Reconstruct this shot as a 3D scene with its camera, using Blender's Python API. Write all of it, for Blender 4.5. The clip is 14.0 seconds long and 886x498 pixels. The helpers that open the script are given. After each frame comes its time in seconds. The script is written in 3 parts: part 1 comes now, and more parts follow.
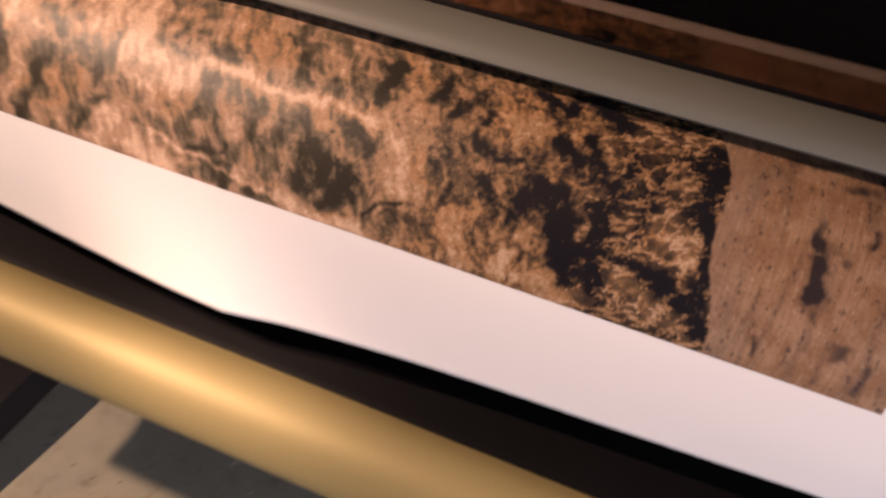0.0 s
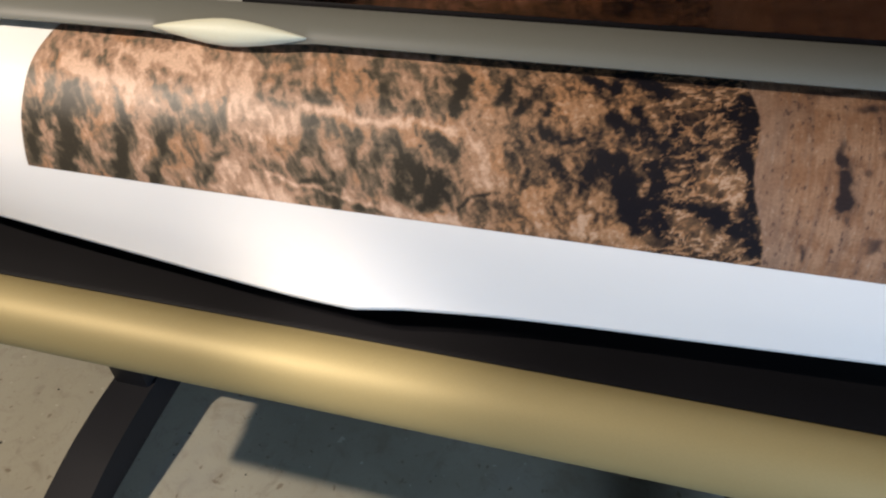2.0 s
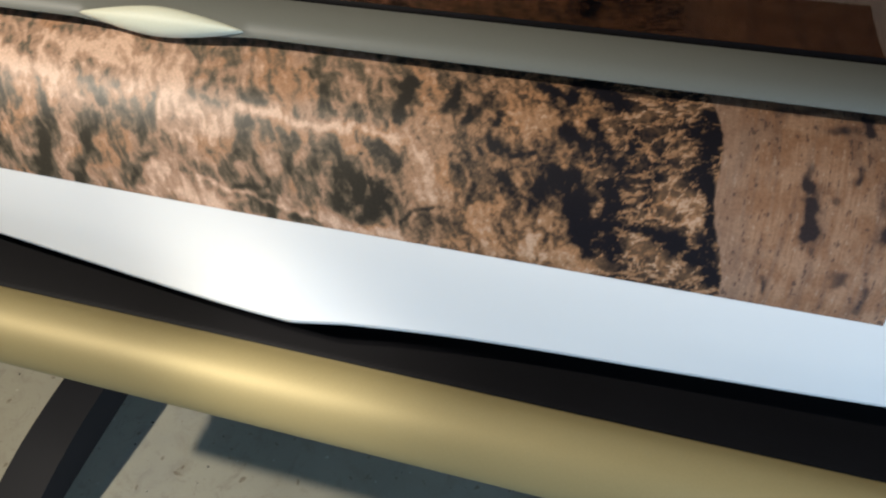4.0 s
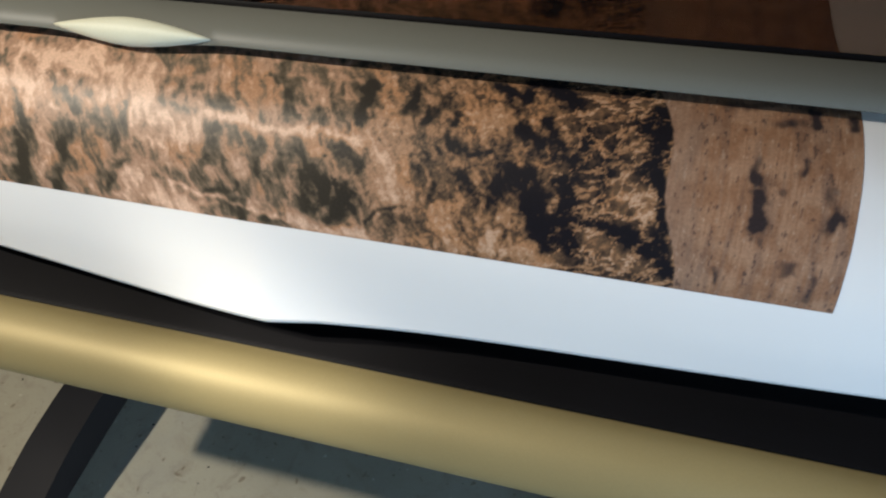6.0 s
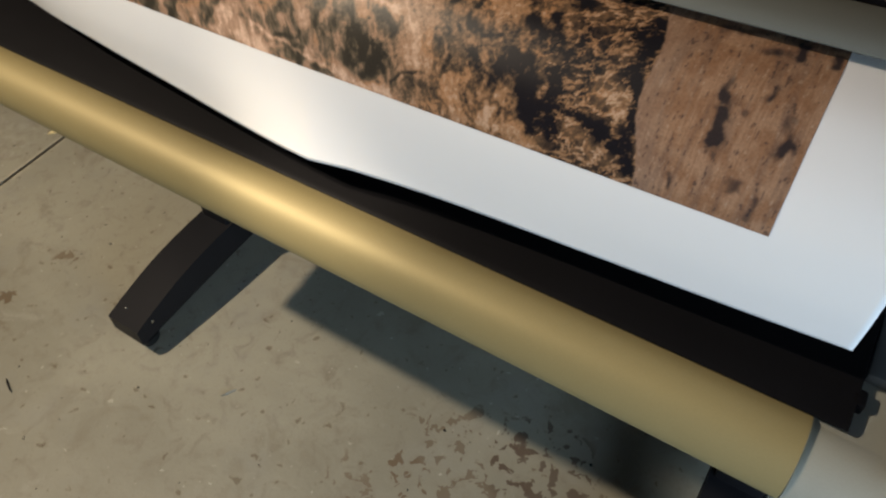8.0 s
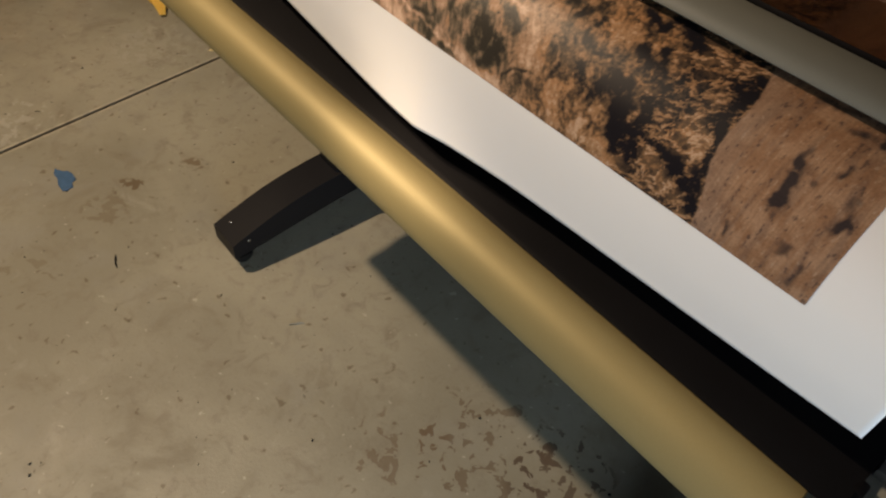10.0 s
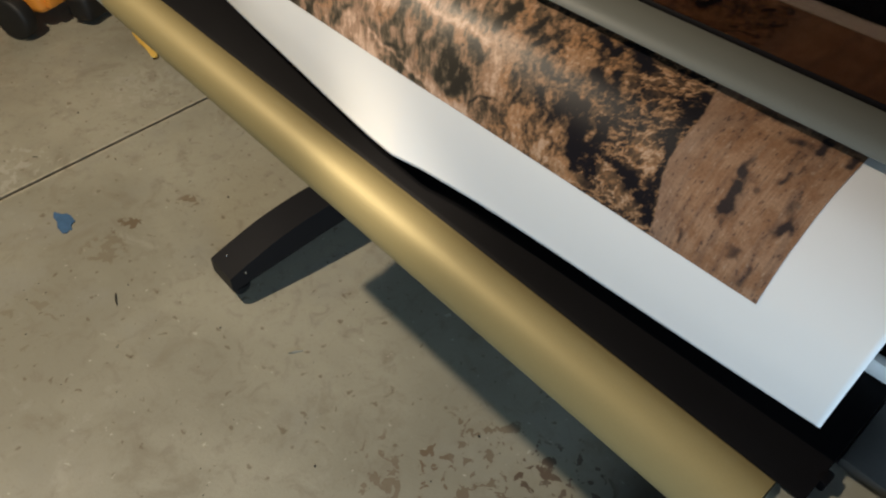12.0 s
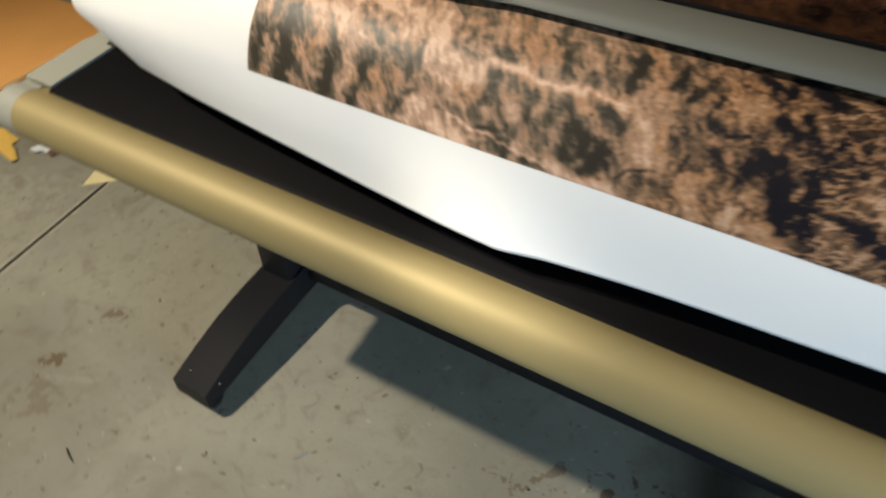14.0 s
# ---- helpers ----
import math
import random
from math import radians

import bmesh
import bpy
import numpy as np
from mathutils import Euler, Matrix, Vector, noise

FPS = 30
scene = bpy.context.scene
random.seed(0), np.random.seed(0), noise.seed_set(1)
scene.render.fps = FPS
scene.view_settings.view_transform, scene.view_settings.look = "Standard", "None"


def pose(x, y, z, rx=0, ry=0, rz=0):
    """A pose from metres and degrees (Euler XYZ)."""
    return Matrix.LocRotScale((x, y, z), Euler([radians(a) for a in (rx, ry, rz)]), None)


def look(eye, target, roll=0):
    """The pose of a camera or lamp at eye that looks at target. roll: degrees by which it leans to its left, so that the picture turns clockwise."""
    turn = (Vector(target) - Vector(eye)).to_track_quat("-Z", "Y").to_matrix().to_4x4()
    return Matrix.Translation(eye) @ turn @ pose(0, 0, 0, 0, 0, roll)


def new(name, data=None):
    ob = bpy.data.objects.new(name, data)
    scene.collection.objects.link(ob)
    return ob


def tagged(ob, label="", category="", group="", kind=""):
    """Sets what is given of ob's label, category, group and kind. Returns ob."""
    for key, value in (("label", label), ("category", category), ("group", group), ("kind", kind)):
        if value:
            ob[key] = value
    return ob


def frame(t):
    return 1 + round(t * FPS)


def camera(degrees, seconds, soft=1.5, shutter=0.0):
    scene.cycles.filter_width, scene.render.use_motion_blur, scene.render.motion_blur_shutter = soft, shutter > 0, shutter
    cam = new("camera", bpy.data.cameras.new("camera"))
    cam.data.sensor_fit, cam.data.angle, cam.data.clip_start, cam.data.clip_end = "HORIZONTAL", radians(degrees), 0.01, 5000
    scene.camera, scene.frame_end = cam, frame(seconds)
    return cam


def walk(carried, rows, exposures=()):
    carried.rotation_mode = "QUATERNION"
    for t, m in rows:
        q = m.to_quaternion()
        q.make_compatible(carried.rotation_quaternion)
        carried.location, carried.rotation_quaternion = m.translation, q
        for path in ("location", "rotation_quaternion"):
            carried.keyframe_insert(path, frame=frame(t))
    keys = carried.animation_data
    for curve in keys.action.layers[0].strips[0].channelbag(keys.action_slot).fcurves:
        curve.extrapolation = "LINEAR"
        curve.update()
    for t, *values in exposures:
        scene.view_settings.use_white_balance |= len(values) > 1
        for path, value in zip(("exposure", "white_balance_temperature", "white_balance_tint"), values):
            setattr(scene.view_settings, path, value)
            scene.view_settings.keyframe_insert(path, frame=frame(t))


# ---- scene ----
EXPOSURES = [
    (0, -0.05, 8500, 45), (0.5, 0.0, 8500, 47), (1.0, 0.0, 8000, 39), (1.5, 0.05, 7050, 26), (2.0, 0.05, 6300, 17), (3.0, 0.05, 5950, 10),
    (6.5, -0.06, 5980, 10), (7.0, -0.05, 6000, 10), (9.5, -0.42, 7900, 19), (10.5, -0.42, 7800, 18), (12.0, -0.28, 6750, 11), (13.5, -0.15, 6500, 10), (14, 0.0, 6300, 9)]
cam = camera(63.82, 14.0, soft=2.2, shutter=0.4)
PATH = [
    (0, 0.2439, -0.3127, 1.3583, 51.782, -7.528, 20.907),
    (0.5, 0.3140, -0.3345, 1.4351, 44.687, 1.107, 26.303),
    (1, 0.3098, -0.3802, 1.4392, 46.898, 1.608, 24.404),
    (1.5, 0.2570, -0.3892, 1.4283, 49.163, 2.019, 19.538),
    (2, 0.2123, -0.3936, 1.4375, 48.437, 2.695, 15.424),
    (2.5, 0.1929, -0.3929, 1.4245, 47.950, 1.937, 16.836),
    (3, 0.2097, -0.3691, 1.4318, 47.355, 0.641, 16.570),
    (5.5, 0.2542, -0.3251, 1.4274, 46.644, 1.921, 14.643),
    (6, 0.2735, -0.3357, 1.4382, 46.752, 2.354, 15.539),
    (6.5, 0.3155, -0.3575, 1.4461, 47.892, 3.705, 17.886),
    (7, 0.3595, -0.3884, 1.4402, 46.199, 4.365, 23.811),
    (9.5, 0.4988, -0.3683, 1.4545, 42.209, -2.758, 45.712),
    (10, 0.4977, -0.3949, 1.4706, 42.324, -3.235, 50.117),
    (10.5, 0.5111, -0.3946, 1.4659, 41.602, -1.827, 51.080),
    (11, 0.5254, -0.3903, 1.4715, 42.234, -1.588, 48.832),
    (11.5, 0.5280, -0.3996, 1.4850, 43.142, -1.961, 48.587),
    (12, 0.5358, -0.3960, 1.4966, 44.361, -1.209, 48.176),
    (12.5, 0.5456, -0.3889, 1.4976, 44.338, -0.484, 47.828),
    (13, 0.5528, -0.3909, 1.5004, 44.373, -0.835, 47.184),
    (13.5, 0.4710, -0.4270, 1.4941, 42.542, -1.206, 43.643),
    (13.8, 0.3325, -0.4475, 1.4780, 45.288, -1.022, 37.355),
    (14, 0.2125, -0.4480, 1.4819, 44.857, 1.031, 30.797),
]
walk(cam, [(t, pose(x, y, z, rx, ry, rz)) for t, x, y, z, rx, ry, rz in PATH], EXPOSURES)
# == world, lights
world = bpy.data.worlds.new("world")
scene.world = world
world.use_nodes = True
wn = world.node_tree
sky = wn.nodes.new("ShaderNodeTexSky")
sky.sky_type, sky.sun_disc = "NISHITA", False
sky.sun_elevation, sky.sun_rotation = radians(40), radians(200)
wn.nodes["Background"].inputs["Strength"].default_value = 0.05
wn.links.new(sky.outputs["Color"], wn.nodes["Background"].inputs["Color"])


def lamp(name, kind, energy, colour, m, **sets):
    data = bpy.data.lights.new(name, kind)
    data.energy, data.color = energy, colour
    for k, v in sets.items():
        if k == "size":
            data.shape, data.size, data.size_y = "RECTANGLE", v[0], v[1]
        elif k == "radius":
            data.shadow_soft_size = v
        elif k == "cone":
            data.spot_size, data.spot_blend = radians(v[0]), v[1]
    ob = new(name, data)
    ob.matrix_world = m
    return ob


LAMP = Vector((-1.40, -0.75, 2.60))
lamp("downlight_bulb", "SPOT", 255, (1.0, 0.86, 0.66), look(LAMP, LAMP + Vector((-0.04, 0.0, -1))), radius=0.03, cone=(127, 0.32))
# added spot without a known fixture: makes the hot patch at the downlight's rim
lamp("added_rim_spot", "SPOT", 270, (1.0, 0.89, 0.72), look((-1.25, -0.95, 2.60), (-0.035, 0.0, 0.93)), radius=0.05, cone=(6.4, 1.0))
lamp("door_daylight", "AREA", 54, (0.58, 0.79, 1.0), look((2.06, -0.95, 0.98), (0.3, -0.1, 0.95)), size=(1.35, 1.2))


# == materials
def mat(name, colour=(0.5, 0.5, 0.5), rough=0.6, metal=0.0, spots=0.15, scale=8.0, fine=90.0, bump=0.1, spec=0.5, coat=0.0):
    """A painted, plastic or metal surface with broad blotches, fine grain and a little relief."""
    m = bpy.data.materials.new(name)
    m.use_nodes = True
    nt = m.node_tree
    b = nt.nodes["Principled BSDF"]
    b.inputs["Roughness"].default_value, b.inputs["Metallic"].default_value = rough, metal
    b.inputs["Specular IOR Level"].default_value, b.inputs["Coat Weight"].default_value = spec, coat
    tc = nt.nodes.new("ShaderNodeTexCoord")
    n1, n2 = nt.nodes.new("ShaderNodeTexNoise"), nt.nodes.new("ShaderNodeTexNoise")
    for n, s, d in ((n1, scale, 4), (n2, fine, 3)):
        n.inputs["Scale"].default_value, n.inputs["Detail"].default_value = s, d
        nt.links.new(tc.outputs["Object"], n.inputs["Vector"])
    add = nt.nodes.new("ShaderNodeMath")
    add.operation = "ADD"
    nt.links.new(n1.outputs["Fac"], add.inputs[0])
    nt.links.new(n2.outputs["Fac"], add.inputs[1])
    ramp = nt.nodes.new("ShaderNodeMapRange")
    ramp.inputs["From Min"].default_value, ramp.inputs["From Max"].default_value = 0.6, 1.4
    ramp.inputs["To Min"].default_value, ramp.inputs["To Max"].default_value = 1 - spots, 1 + spots
    nt.links.new(add.outputs[0], ramp.inputs["Value"])
    mix = nt.nodes.new("ShaderNodeVectorMath")
    mix.operation = "SCALE"
    mix.inputs[0].default_value = colour
    nt.links.new(ramp.outputs[0], mix.inputs["Scale"])
    nt.links.new(mix.outputs[0], b.inputs["Base Color"])
    bp = nt.nodes.new("ShaderNodeBump")
    bp.inputs["Strength"].default_value, bp.inputs["Distance"].default_value = bump, 0.002
    nt.links.new(n2.outputs["Fac"], bp.inputs["Height"])
    nt.links.new(bp.outputs[0], b.inputs["Normal"])
    return m


GOLD = mat("champagne_metallic_plastic", (0.30, 0.245, 0.116), 0.56, 0.26, 0.05, 5, 500, 0.03, 0.34)
BLACK = mat("black_plastic", (0.0046, 0.0044, 0.0052), 0.55, 0, 0.2, 12, 500, 0.06, 0.07)
GREY = mat("grey_cover_plastic", (0.140, 0.144, 0.126), 0.5, 0, 0.04, 6, 600, 0.04, 0.3)
PALE = mat("pale_housing_plastic", (0.30, 0.305, 0.265), 0.45, 0, 0.05, 6, 600, 0.04)
# the grip's lit, up-facing tone is put into its base colour
GRIP = mat("lit_grip_plastic", (0.62, 0.63, 0.50), 0.5, 0, 0.05, 6, 600, 0.04, 0.3)
STEEL = mat("dark_grey_painted_steel", (0.0135, 0.0135, 0.0155), 0.5, 0, 0.1, 10, 500, 0.08, 0.14)
RUBBER = mat("black_rubber", (0.008, 0.008, 0.008), 0.6, 0, 0.2, 14, 200, 0.2)
ORANGE = mat("orange_plastic", (0.80, 0.30, 0.045), 0.4, 0, 0.08, 6, 200, 0.05)
TAN = mat("pale_orange_plastic", (0.86, 0.43, 0.13), 0.5, 0, 0.08, 6, 200, 0.05)
YELLOW = mat("yellow_card", (0.85, 0.55, 0.12), 0.7, 0, 0.06, 20, 300, 0.05)
CARD = mat("pale_yellow_card", (0.86, 0.74, 0.40), 0.7, 0, 0.06, 20, 300, 0.05)
BROWN = mat("brown_card", (0.16, 0.08, 0.045), 0.75, 0, 0.1, 20, 300, 0.08)
BLUE = mat("blue_tape", (0.045, 0.12, 0.24), 0.6, 0, 0.2, 60, 300, 0.1)
CHROME = mat("screw_metal", (0.7, 0.7, 0.68), 0.25, 1.0, 0.1, 30, 400, 0.05)
WALL = mat("painted_plaster", (0.052, 0.049, 0.046), 0.85, 0, 0.08, 2.5, 60, 0.2)
WHITE = mat("white_frame_paint", (0.75, 0.78, 0.78), 0.5, 0, 0.05, 5, 200, 0.05)
DARKGREY = mat("dark_grey_plastic", (0.09, 0.092, 0.09), 0.5, 0, 0.06, 8, 400, 0.05)
NAVY = mat("dark_blue_plastic", (0.01, 0.02, 0.09), 0.5, 0, 0.1, 8, 300, 0.05)


class Tree:
    """Short wiring of node materials."""

    def __init__(self, name):
        self.m = bpy.data.materials.new(name)
        self.m.use_nodes = True
        self.nt = self.m.node_tree
        self.b = self.nt.nodes["Principled BSDF"]

    def put(self, socket, value):
        if hasattr(value, "is_output"):
            self.nt.links.new(value, socket)
        else:
            socket.default_value = value

    def coord(self, which="Object"):
        return self.nt.nodes.new("ShaderNodeTexCoord").outputs[which]

    def math(self, op, a, b=0.0, c=0.0):
        n = self.nt.nodes.new("ShaderNodeMath")
        n.operation = op
        for s, v in zip(n.inputs, (a, b, c)):
            self.put(s, v)
        return n.outputs[0]

    def smooth(self, v, lo, hi, to0=0.0, to1=1.0):
        n = self.nt.nodes.new("ShaderNodeMapRange")
        n.interpolation_type = "SMOOTHSTEP"
        for k, x in (("Value", v), ("From Min", lo), ("From Max", hi), ("To Min", to0), ("To Max", to1)):
            self.put(n.inputs[k], x)
        return n.outputs[0]

    def scaled(self, vec, s, off=(0, 0, 0), turn=0.0):
        n = self.nt.nodes.new("ShaderNodeMapping")
        n.inputs["Scale"].default_value, n.inputs["Location"].default_value = s, off
        n.inputs["Rotation"].default_value = (0, 0, radians(turn))
        self.put(n.inputs["Vector"], vec)
        return n.outputs[0]

    def noise(self, vec, scale, detail=4.0, rough=0.5, warp=0.0):
        n = self.nt.nodes.new("ShaderNodeTexNoise")
        for k, x in (("Vector", vec), ("Scale", scale), ("Detail", detail), ("Roughness", rough), ("Distortion", warp)):
            self.put(n.inputs[k], x)
        return n.outputs["Fac"]

    def mix(self, f, a, b):
        n = self.nt.nodes.new("ShaderNodeMix")
        n.data_type = "RGBA"
        self.put(n.inputs["Factor"], f)
        for s, v in ((n.inputs[6], a), (n.inputs[7], b)):
            self.put(s, (*v, 1) if isinstance(v, tuple) else v)
        return n.outputs[2]

    def split(self, vec):
        n = self.nt.nodes.new("ShaderNodeSeparateXYZ")
        self.put(n.inputs[0], vec)
        return n.outputs

    def bump(self, h, strength=0.2, distance=0.002):
        n = self.nt.nodes.new("ShaderNodeBump")
        n.inputs["Strength"].default_value, n.inputs["Distance"].default_value = strength, distance
        self.put(n.inputs["Height"], h)
        self.nt.links.new(n.outputs[0], self.b.inputs["Normal"])


def concrete():
    t = Tree("worn_concrete")
    o = t.coord()
    broad, mid, fine = t.noise(o, 1.3, 5, 0.55, 0.4), t.noise(o, 7, 6, 0.65, 0.6), t.noise(o, 130, 3, 0.6)
    c = t.mix(t.smooth(broad, 0.35, 0.68), (0.265, 0.252, 0.195), (0.375, 0.36, 0.285))
    c = t.mix(t.smooth(mid, 0.52, 0.72, 0, 0.5), c, (0.20, 0.17, 0.12))
    c = t.mix(t.smooth(mid, 0.42, 0.28, 0, 0.35), c, (0.44, 0.42, 0.36))
    c = t.mix(t.smooth(t.noise(o, 19, 5, 0.7, 0.8), 0.5, 0.72, 0, 0.55), c, (0.215, 0.19, 0.145))
    c = t.mix(t.smooth(t.noise(t.scaled(o, (1, 1, 1), (3, 5, 0)), 3.1, 4, 0.6), 0.5, 0.7, 0, 0.5), c, (0.30, 0.295, 0.255))
    c = t.mix(t.smooth(fine, 0.58, 0.75, 0, 0.35), c, (0.2, 0.17, 0.12))
    pits = t.noise(o, 34, 2, 0.5, 0.3)
    c = t.mix(t.smooth(pits, 0.665, 0.73, 0, 0.65), c, (0.13, 0.095, 0.055))
    c = t.mix(t.smooth(t.noise(t.scaled(o, (1, 1, 1), (7, 2, 0)), 46, 2, 0.5, 0.3), 0.70, 0.75, 0, 0.6), c, (0.55, 0.52, 0.44))
    s = t.split(o)
    flake = t.noise(o, 24, 3, 0.6, 0.5)
    spots = (
        (0.05, 0.20, 0.17, 0.552, 0.65, (0.13, 0.085, 0.05)), (-0.06, 0.05, 0.13, 0.562, 0.6, (0.15, 0.10, 0.06)), (0.20, 0.30, 0.12, 0.535, 0.85, (0.10, 0.07, 0.05)),
        (-1.222, -0.052, 0.045, 0.51, 0.8, (0.13, 0.085, 0.045)), (-1.2, 0.136, 0.04, 0.52, 0.7, (0.15, 0.10, 0.055)), (-1.17, -0.15, 0.07, 0.50, 0.5, (0.17, 0.13, 0.08)),
        (-1.88, 0.33, 0.15, 0.50, 0.12, (0.66, 0.64, 0.58)), (-1.72, -0.22, 0.12, 0.54, 0.25, (0.62, 0.60, 0.56)), (-1.05, -0.42, 0.10, 0.58, 0.4, (0.16, 0.12, 0.07)))
    for cx, cy, r, lo, amount, tint in spots:
        dx, dy = t.math("DIVIDE", t.math("SUBTRACT", s[0], cx), r), t.math("DIVIDE", t.math("SUBTRACT", s[1], cy), r)
        near = t.math("EXPONENT", t.math("MULTIPLY", t.math("ADD", t.math("MULTIPLY", dx, dx), t.math("MULTIPLY", dy, dy)), -1.0))
        shape = t.smooth(t.math("ADD", flake, t.math("MULTIPLY", near, 0.06)), lo + 0.05, lo + 0.07, 0, amount)
        c = t.mix(t.math("MULTIPLY", shape, t.smooth(near, 0.25, 0.5)), c, tint)
    # chipped, dusty rims of the cut joint
    off = t.math("ABSOLUTE", t.math("ADD", t.math("MULTIPLY_ADD", s[1], 0.1143, 1.6223), s[0]))
    rim = t.math("MULTIPLY", t.smooth(off, 0.020, 0.010), t.smooth(t.noise(o, 22, 4, 0.6), 0.38, 0.58, 0.1, 0.75))
    c = t.mix(rim, c, (0.52, 0.47, 0.36))
    c = t.mix(t.smooth(off, 0.0075, 0.0055), c, (0.13, 0.095, 0.055))
    t.put(t.b.inputs["Base Color"], c)
    t.put(t.b.inputs["Roughness"], t.smooth(mid, 0.3, 0.7, 0.42, 0.62))
    t.bump(t.math("ADD", fine, t.math("MULTIPLY", mid, 1.5)), 0.25, 0.002)
    return t.m


def print_material():
    """Glossy white photo paper: the inks of the picture come as the sheet's colour, with the printer's fine grain on top."""
    t = Tree("printed_photo_paper")
    uv = t.coord("UV")
    attr = t.nt.nodes.new("ShaderNodeAttribute")
    attr.attribute_name = "ink"
    grain = t.noise(uv, 420, 4, 0.7, 0.4)
    gain = t.nt.nodes.new("ShaderNodeVectorMath")
    gain.operation = "SCALE"
    t.put(gain.inputs[0], attr.outputs["Color"])
    t.put(gain.inputs["Scale"], t.smooth(grain, 0.30, 0.70, 0.86, 1.14))
    t.put(t.b.inputs["Base Color"], gain.outputs[0])
    t.b.inputs["Roughness"].default_value = 0.42
    t.b.inputs["Specular IOR Level"].default_value = 0.22
    t.bump(t.noise(uv, 900, 2), 0.02, 0.0005)
    return t.m


def blank_paper():
    t = Tree("white_photo_paper")
    uv = t.coord("UV")
    t.put(t.b.inputs["Base Color"], t.mix(t.smooth(t.noise(uv, 6, 3), 0.3, 0.7), (0.79, 0.79, 0.785), (0.81, 0.81, 0.80)))
    t.b.inputs["Roughness"].default_value = 0.42
    t.b.inputs["Specular IOR Level"].default_value = 0.22
    t.bump(t.noise(uv, 900, 2), 0.02, 0.0005)
    return t.m


def tinted_glass():
    t = Tree("smoked_window_plastic")
    t.b.inputs["Base Color"].default_value = (0.17, 0.135, 0.115, 1)
    t.b.inputs["Transmission Weight"].default_value = 1.0
    t.b.inputs["Roughness"].default_value = 0.04
    t.b.inputs["IOR"].default_value = 1.45
    t.bump(t.noise(t.coord(), 30, 2), 0.02, 0.001)
    return t.m


CONCRETE, GLASS = concrete(), tinted_glass()


# == mesh helpers
def obj(name, bm, material, parent=None, smooth=False):
    me = bpy.data.meshes.new(name)
    bmesh.ops.recalc_face_normals(bm, faces=bm.faces)
    bm.to_mesh(me)
    bm.free()
    me.materials.append(material)
    if smooth:
        me.shade_smooth()
        me.set_sharp_from_angle(angle=radians(40))
    ob = new(name, me)
    if parent:
        ob.parent = parent
    return ob


def part(name, bm, material, parent, label="", smooth=True):
    ob = obj(name, bm, material, parent, smooth)
    return tagged(ob, label) if label else ob


def thing(name, label, category, at=(0, 0, 0), group="", kind=""):
    ob = new(name)
    ob.empty_display_size = 0.05
    ob.location = at
    return tagged(ob, label, category, group, kind)


def box(x0, x1, y0, y1, z0, z1, bevel=0.0, seg=2, bm=None):
    bm = bm or bmesh.new()
    made = bmesh.ops.create_cube(bm, size=1, matrix=Matrix.Translation(((x0 + x1) / 2, (y0 + y1) / 2, (z0 + z1) / 2)) @ Matrix.Diagonal((x1 - x0, y1 - y0, z1 - z0, 1)))
    if bevel:
        es = list({e for v in made["verts"] for e in v.link_edges})
        bmesh.ops.bevel(bm, geom=es, offset=bevel, segments=seg, profile=0.5, affect="EDGES")
    return bm


def extrude_x(profile, x0, x1, closed=True, steps=1, bm=None):
    """A prism along x over a list of (y, z)."""
    bm = bm or bmesh.new()
    rings = [[bm.verts.new((x0 + (x1 - x0) * i / steps, y, z)) for y, z in profile] for i in range(steps + 1)]
    n = len(profile)
    for a, b in zip(rings, rings[1:]):
        for i in range(n if closed else n - 1):
            bm.faces.new((a[i], a[(i + 1) % n], b[(i + 1) % n], b[i]))
    if closed:
        bm.faces.new(rings[0])
        bm.faces.new(rings[-1][::-1])
    return bm


def curve_points(pts, n):
    """Points along a smooth line through pts (Catmull-Rom)."""
    p = [Vector(q) for q in pts]
    p = [p[0] * 2 - p[1], *p, p[-1] * 2 - p[-2]]
    out = []
    for i in range(1, len(p) - 2):
        for k in range(n):
            s = k / n
            a, b, c, d = p[i - 1], p[i], p[i + 1], p[i + 2]
            out.append(0.5 * (2 * b + (c - a) * s + (2 * a - 5 * b + 4 * c - d) * s * s + (3 * b - a - 3 * c + d) * s ** 3))
    return out + [p[-2]]


def disc_x(cx, cy, cz, r, x0, x1, seg=28, bevel=0.0, bm=None):
    """A cylinder whose axis runs along x."""
    bm = bm or bmesh.new()
    made = bmesh.ops.create_cone(bm, cap_ends=True, segments=seg, radius1=r, radius2=r, depth=x1 - x0, matrix=Matrix.Translation(((x0 + x1) / 2 + cx, cy, cz)) @ Matrix.Rotation(radians(90), 4, "Y"))
    if bevel:
        caps = [e for e in {e for v in made["verts"] for e in v.link_edges} if abs(e.verts[0].co.x - e.verts[1].co.x) < 1e-5]
        bmesh.ops.bevel(bm, geom=caps, offset=bevel, segments=2, profile=0.5, affect="EDGES")
    return bm


# == the garage
JOINT_A, JOINT_B = Vector((-1.588, -0.30)), Vector((-1.676, 0.47))
along = (JOINT_B - JOINT_A).normalized()
X0, X1, Y0, Y1, CEIL = -4.6, 2.1, -3.0, 3.2, 2.7


def joint_x(y):
    return JOINT_A.x + along.x / along.y * (y - JOINT_A.y)


